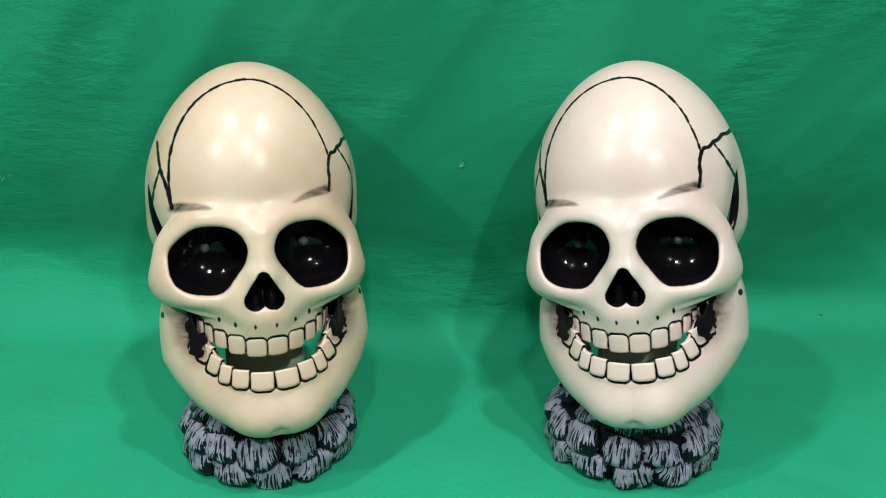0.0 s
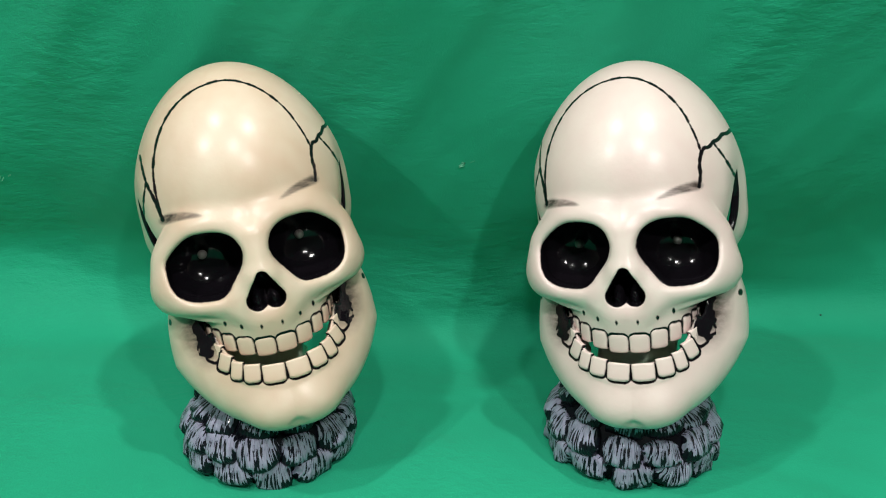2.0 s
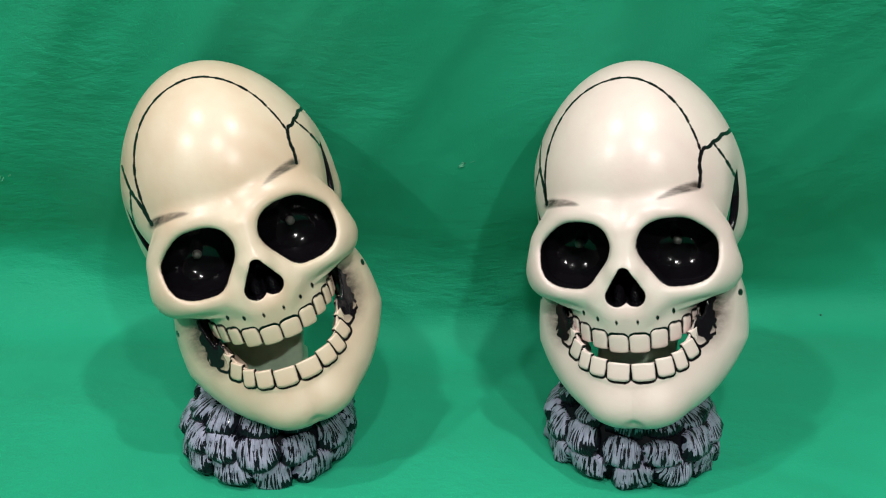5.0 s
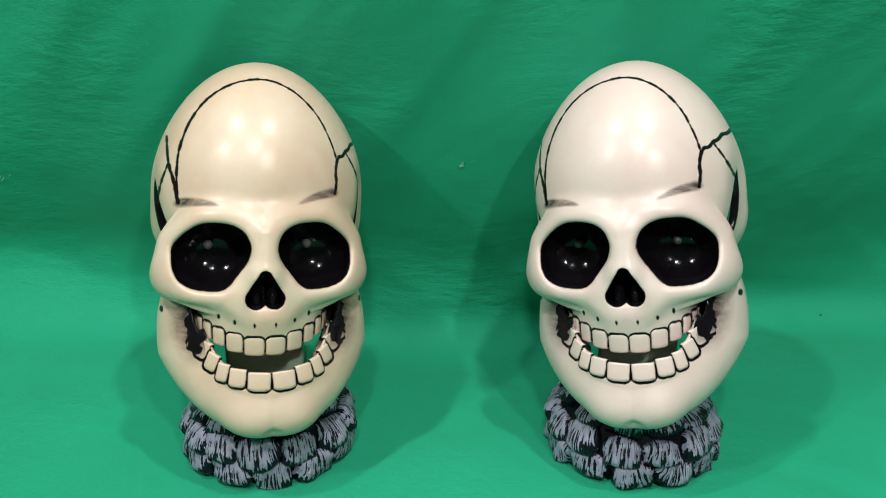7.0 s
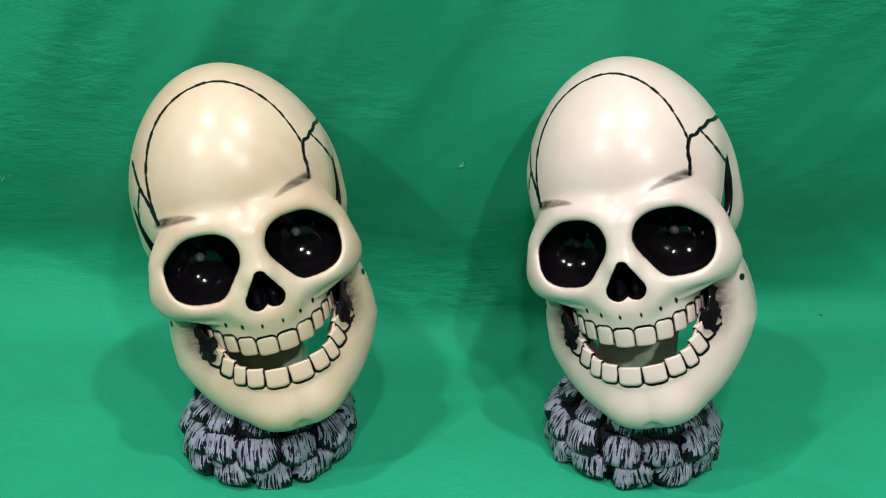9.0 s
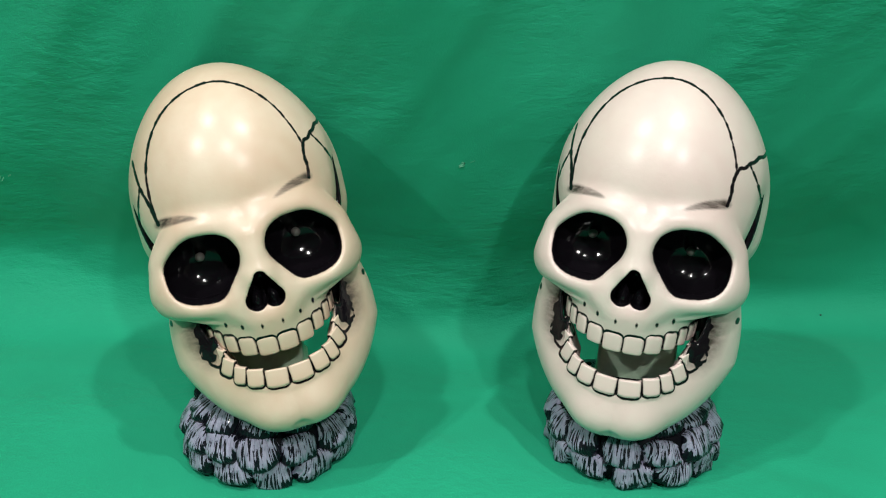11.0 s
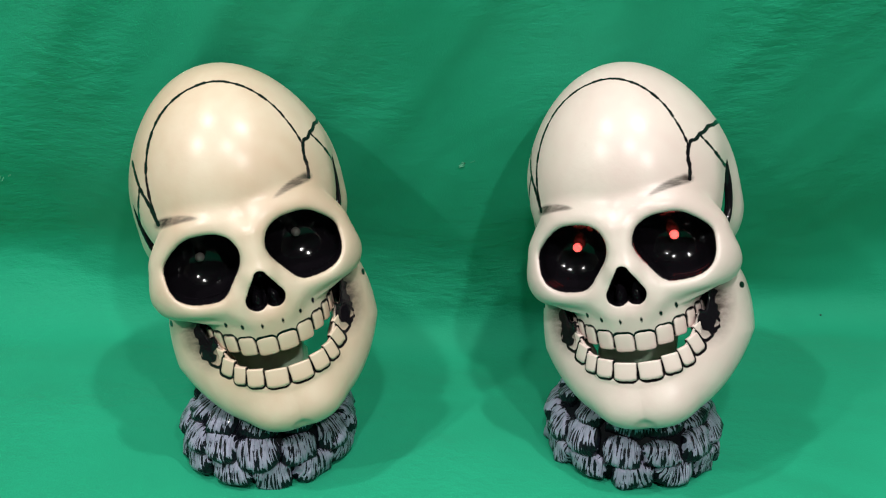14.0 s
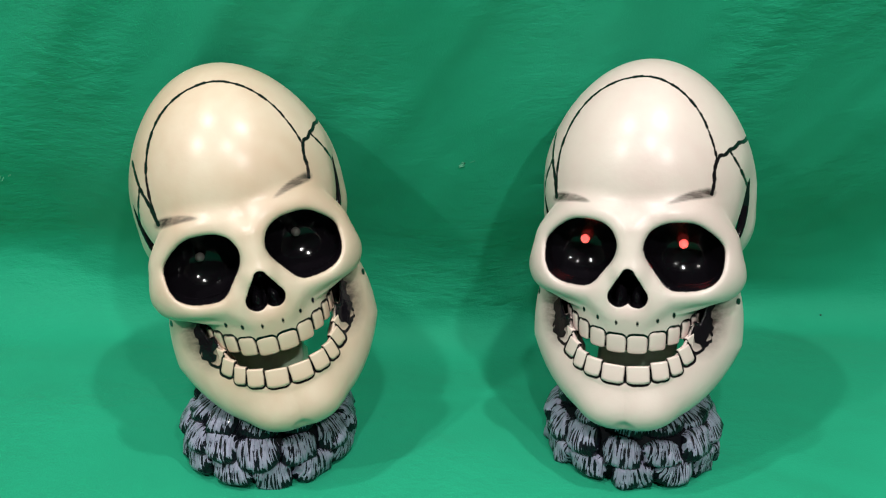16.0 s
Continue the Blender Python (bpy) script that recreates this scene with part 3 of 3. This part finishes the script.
def animated_skull(bone, glow_mat, label, base_at, base_turn, seed):
    """Rock base with a neck post; the skull and its jaw ride on the post."""
    toy = tagged(new("animated_skull"), label, "toy skull", "pair of toy skulls")
    toy.matrix_world = pose(*base_at, 0, 0, base_turn)
    rnd = random.Random(seed)
    base = part("rock_base", lathe([(0.042, 0.0), (0.0455, 0.001), (0.0475, 0.010), (0.0480, 0.020), (0.0440, 0.031), (0.0340, 0.039), (0.020, 0.042), (0.006, 0.043)]), GROUT, toy, "round base of grey painted rocks")
    for count, radius, z, size, lean in ((12, 0.0436, 0.0088, (0.0132, 0.0094, 0.0100), 8), (13, 0.0440, 0.0215, (0.0122, 0.0088, 0.0096), 32), (11, 0.0365, 0.0345, (0.0118, 0.0072, 0.0094), 58), (6, 0.022, 0.0395, (0.0120, 0.0060, 0.0100), 76)):
        for i in range(count):
            g = 2 * math.pi * (i + 0.14 * rnd.random() + (0.5 if count in (13, 6) else 0)) / count
            wide, tall = rnd.uniform(0.86, 1.06), rnd.uniform(0.88, 1.08)
            ob = part("stone", STONES[rnd.randrange(5)], ROCK, base)
            ob.matrix_local = pose(radius * math.cos(g), radius * math.sin(g), z + rnd.uniform(-0.0012, 0.0012), 0, 0, math.degrees(g) - 90) @ pose(0, 0, 0, lean + rnd.uniform(-6, 6), rnd.uniform(-10, 10), 0) @ Matrix.Diagonal((size[0] * wide, size[1], size[2] * tall, 1))
    post = part("neck_post", rounded_box(0.046, 0.040, 0.084, 0.003), GREY, toy, "grey plastic neck post")
    post.matrix_local = pose(0, 0.012, 0.076)
    foot = part("collar", rounded_box(0.050, 0.044, 0.020, 0.003), GREY, post)
    foot.matrix_local = pose(0, 0.002, -0.036)
    seam = part("seam", rounded_box(0.0475, 0.0415, 0.002, 0.0005, 1), BLACK, post)
    seam.matrix_local = pose(0, 0, -0.0275)
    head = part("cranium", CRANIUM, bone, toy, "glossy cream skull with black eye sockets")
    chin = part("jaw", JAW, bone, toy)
    for row, owner, shapes in ((UPPER, head, UPPER_TEETH), (LOWER, chin, LOWER_TEETH)):
        for (place, w, h), shape in zip(row, shapes):
            ob = part("tooth", shape, bone, owner)
            ob.matrix_local = mm(place) @ pose(0, 0, 0, 0, rnd.uniform(-1.2, 1.2), 0) @ Matrix.Diagonal((1, 1, rnd.uniform(0.97, 1.03), 1))
    for side in (-1, 1):
        # added block that fills the dark gap between cheek and jaw with black
        hinge = part("jaw_hinge", rounded_box(0.015, 0.028, 0.034, 0.005), BLACK, head, "black block filling the dark gap at the jaw hinge")
        hinge.matrix_local = pose(side * 0.0415, 0.002, -0.039, 0, side * -8, 0)
    chips = []
    for side in (-1, 1):
        y = face_y(cranium_form, side * 27.6 - 1.5, 0.0)
        led = part("led_bulb", lathe([(0.0031, -0.002), (0.0031, 0.0), (0.0026, 0.0003), (0.0026, 0.0042), (0.0022, 0.0056), (0.0012, 0.0066), (0.0003, 0.0069)], 24), CLEAR, head, "clear round light-emitting diode")
        led.matrix_local = pose(side * 0.0276 - 0.0015, y * 0.001 + 0.0006, 0, 90, 0, 0)
        # added closed box, out of view, that blocks the chip's glow while unlit
        hide_box = part("led_holder", rounded_box(0.014, 0.016, 0.030, 0.002), BLACK, head)
        hide_box.matrix_local = pose(side * 0.0276 - 0.0015, y * 0.001 + 0.0115, 0.006)
        bm = bmesh.new()
        bmesh.ops.create_icosphere(bm, subdivisions=2, radius=0.0018)
        chip = part("led_chip", bm, glow_mat, head, "red glowing diode chip")
        chips.append((chip, Vector((side * 0.0276 - 0.0015, y * 0.001 - 0.0028, 0))))
    return toy, head, chin, chips


LEFT = animated_skull(BONE_WARM, GLOW_ORANGE, "warm cream toy skull with moving jaw on grey rock base", (-0.1083, -0.0065, 0), 8, 3)
RIGHT = animated_skull(BONE_PALE, GLOW_RED, "pale ivory toy skull with moving jaw on grey rock base", (0.1180, -0.0070, 0), -14, 8)

# ---- what moves ----
REST_LEFT = pose(-0.1072, 0.001, 0.1326, -16, 2.5, 13.4)
REST_RIGHT = pose(0.1122, 0.001, 0.1336, -16, -8.6, -16.3)


PIVOT = Vector((0, 0.020, -0.035))


def posed(rest, dx, dy, dz, pitch, roll, yaw):
    """The skull's rest, moved (millimetres) and turned (degrees) about its hinge."""
    return rest @ Matrix.Translation(PIVOT + Vector((dx, dy, dz)) * 0.001) @ pose(0, 0, 0, pitch, roll, yaw) @ Matrix.Translation(-PIVOT)


# seconds; then shift and turn of the cranium; then of the jaw
ROWS_LEFT = (
    (0, -2.24, -0.54, 0.01, 0.58, -1.79, 0.95, -0.04, 0.14, -4.21, -5.62, -4.01, 0.33),
    (0.5, 2.42, -0.1, 0.86, 0.81, -13.86, -1.07, 5.21, -0.09, -2.04, -4.15, -14.52, -2.05),
    (1, 3.42, -0.9, 6.03, -0.44, -19.62, -1.46, 6.67, -0.19, 1.23, -1.39, -20.02, -2.85),
    (1.5, 3.55, -1.06, 5.19, -1.28, -17.81, -1.37, 6.42, -0.15, -0.42, -3.96, -18.52, -2.39),
    (2, 1.64, -0.28, 1.22, 0.94, -10.02, -0.56, 4.09, 0.04, -3.41, -8.83, -10.93, -0.49),
    (2.5, -3.25, -0.42, -0.7, -0.36, 2.38, 2.32, -1.75, 0.29, -6.45, -2.82, -1.15, 2.09),
    (3, -3.67, -0.33, -1.23, -0.81, 5.63, 3.15, -1.99, 0.22, -5.08, 1.45, 0.1, 1.42),
    (3.5, -3.09, -0.43, -0.67, -0.3, 0.6, 1.65, -0.92, 0.04, -5.76, -6.45, -2.44, 0.46),
    (4, 1.49, -0.18, 1.01, 1.3, -11.99, -0.59, 4.52, 0, -2.99, -5.31, -12.55, -1.52),
    (4.2, 1.9, -0.32, 6.1, 2.55, -14.16, -0.44, 3.64, -0.03, -0.73, -3.75, -16.82, -1.53),
    (4.55, 3.42, -0.9, 6.03, -0.44, -19.62, -1.46, 6.67, -0.19, 1.23, -1.39, -20.02, -2.85),
    (5.05, 3.55, -1.06, 5.19, -1.28, -17.81, -1.37, 6.42, -0.15, -0.42, -3.96, -18.52, -2.39),
    (5.55, 1.64, -0.28, 1.22, 0.94, -10.02, -0.56, 4.09, 0.04, -3.41, -8.83, -10.93, -0.49),
    (6.05, -3.25, -0.42, -0.7, -0.36, 2.38, 2.32, -1.75, 0.29, -6.45, -2.82, -1.15, 2.09),
    (6.3, -3.56, -0.08, 0.2, 0.48, 5.97, 2.83, -1.88, 0.33, -1.99, 8.46, 0.96, 1.61),
    (6.5, -3.56, -0.08, 0.2, 0.48, 5.97, 2.83, -1.88, 0.33, -1.99, 5.46, 0.96, 1.61),
    (7, -2.98, -0.11, -0.25, 0.07, 1.64, 1.53, -1.31, 0.3, -4.31, -5.23, 0.23, 1.93),
    (7.5, 1.2, -0.56, 0.32, 0.77, -10.16, -0.46, 3.41, 0.12, -1.32, -4.24, -10.1, -0.64),
    (8, 1.82, -0.47, 1.61, 0.95, -12.95, -0.76, 4.28, 0.09, 0.1, -3.15, -12.63, -1.28),
    (8.5, 1.82, -0.47, 1.61, 0.95, -12.95, -0.76, 4.28, 0.09, 0.1, -3.15, -12.63, -1.28),
    (16, 1.82, -0.47, 1.61, 0.95, -12.95, -0.76, 4.28, 0.09, 0.1, -3.15, -12.63, -1.28),
)
ROWS_RIGHT = (
    (0, 0, 0, 0, 0, 0, 0, 2, 0, 0, -5, 0, -1),
    (8.5, 0, 0, 0, 0, 0, 0, 2, 0, 0, -5, 0, -1),
    (9, 2.31, -0.16, 3.45, 0.07, -5.37, -0.69, 4.65, -0.42, 4.26, 0.68, -7.39, -2.85),
    (9.2, 2.84, -0.26, 2.67, -2.22, -7.1, -0.82, 4.65, -0.42, 4.26, 0.68, -7.39, -2.85),
    (9.65, 3.01, -0.54, 3.98, -3.24, -7.41, -0.95, 4.46, -0.25, 3.31, -1.82, -7.87, -2.67),
    (10.15, 2.32, -0.01, 0.36, -0.41, -5.48, -0.68, 3.56, 0, -1.27, -6.6, -4.8, -1.26),
    (10.65, -0.02, -0.14, -0.02, 0.19, 4.76, 0.7, -0.31, 0.24, -1.81, -5.99, 3.29, 0.77),
    (11.3, -2.06, -0.77, 1.17, 1.68, 16.65, 3.29, 1.55, -0.16, -0.94, 7.99, 15.78, 0.34),
    (11.5, -1.99, -0.63, 0.79, 1.17, 16.65, 3.06, -1.82, 0.01, 2.76, 7, 10.46, -0.25),
    (12, -1.72, -0.33, 0.84, 0.91, 11.11, 1.88, -2.05, 0.21, -1.38, -3.98, 8.52, 1.27),
    (12.5, 0, 0, 0, 0, 0, 0, 2, 0, 0, -5, 0, -1),
    (13, 2.84, -0.26, 2.67, -2.22, -7.1, -0.82, 4.65, -0.42, 4.26, 0.68, -7.39, -2.85),
    (13.5, 3.01, -0.54, 3.98, -3.24, -7.41, -0.95, 4.46, -0.25, 3.31, -1.82, -7.87, -2.67),
    (14, 2.32, -0.01, 0.36, -0.41, -5.48, -0.68, 3.56, 0, -1.27, -6.6, -4.8, -1.26),
    (14.5, -0.02, -0.14, -0.02, 0.19, 4.76, 0.7, -0.31, 0.24, -1.81, -5.99, 3.29, 0.77),
    (15, -2.23, -0.31, 1.91, 2.13, 16.01, 3.54, -1.56, -0.96, 2.19, 9.81, 7.65, -3.14),
    (15.5, -2.33, -0.22, 1.51, 1.82, 16.31, 3.51, -2.52, 0.19, 1.24, 3.82, 10.91, 0.87),
    (16, -0.37, -0.12, 0.69, 0.87, 5.59, 0.75, -0.11, 0.12, -0.47, -4.27, 4.62, 0.49),
)

# tenths of a second at which the eyes are lit
LIT_LEFT = {1, 3, 15, *range(5, 14), *range(17, 54, 2)}
LIT_RIGHT = {*range(85, 119, 2), 119, 120, 121, 122, 124, 126, 127, 129, 131, 132, 133, 134, 136, 138, 140, 142, 144, 145, 147, 149, 151, 153, 155, 156, 160}


def motions():
    """Cranium and jaw ride on the post; each diode's glowing chip slides from an added, unseen box into the bulb while
    the eye is lit.
    """
    for (toy, head, chin, chips), rest, rows, lit in ((LEFT, REST_LEFT, ROWS_LEFT, LIT_LEFT), (RIGHT, REST_RIGHT, ROWS_RIGHT, LIT_RIGHT)):
        home = toy.matrix_world.inverted() @ rest
        walk(head, [(r[0], posed(home, *r[1:7])) for r in rows])
        walk(chin, [(r[0], posed(home, *r[7:13])) for r in rows])
        for chip, spot in chips:
            walk(chip, [(k / 10, Matrix.Translation(spot + (Vector((0, 0, 0)) if k in lit else Vector((0, 0.0145, 0.0125))))) for k in range(161)])


motions()
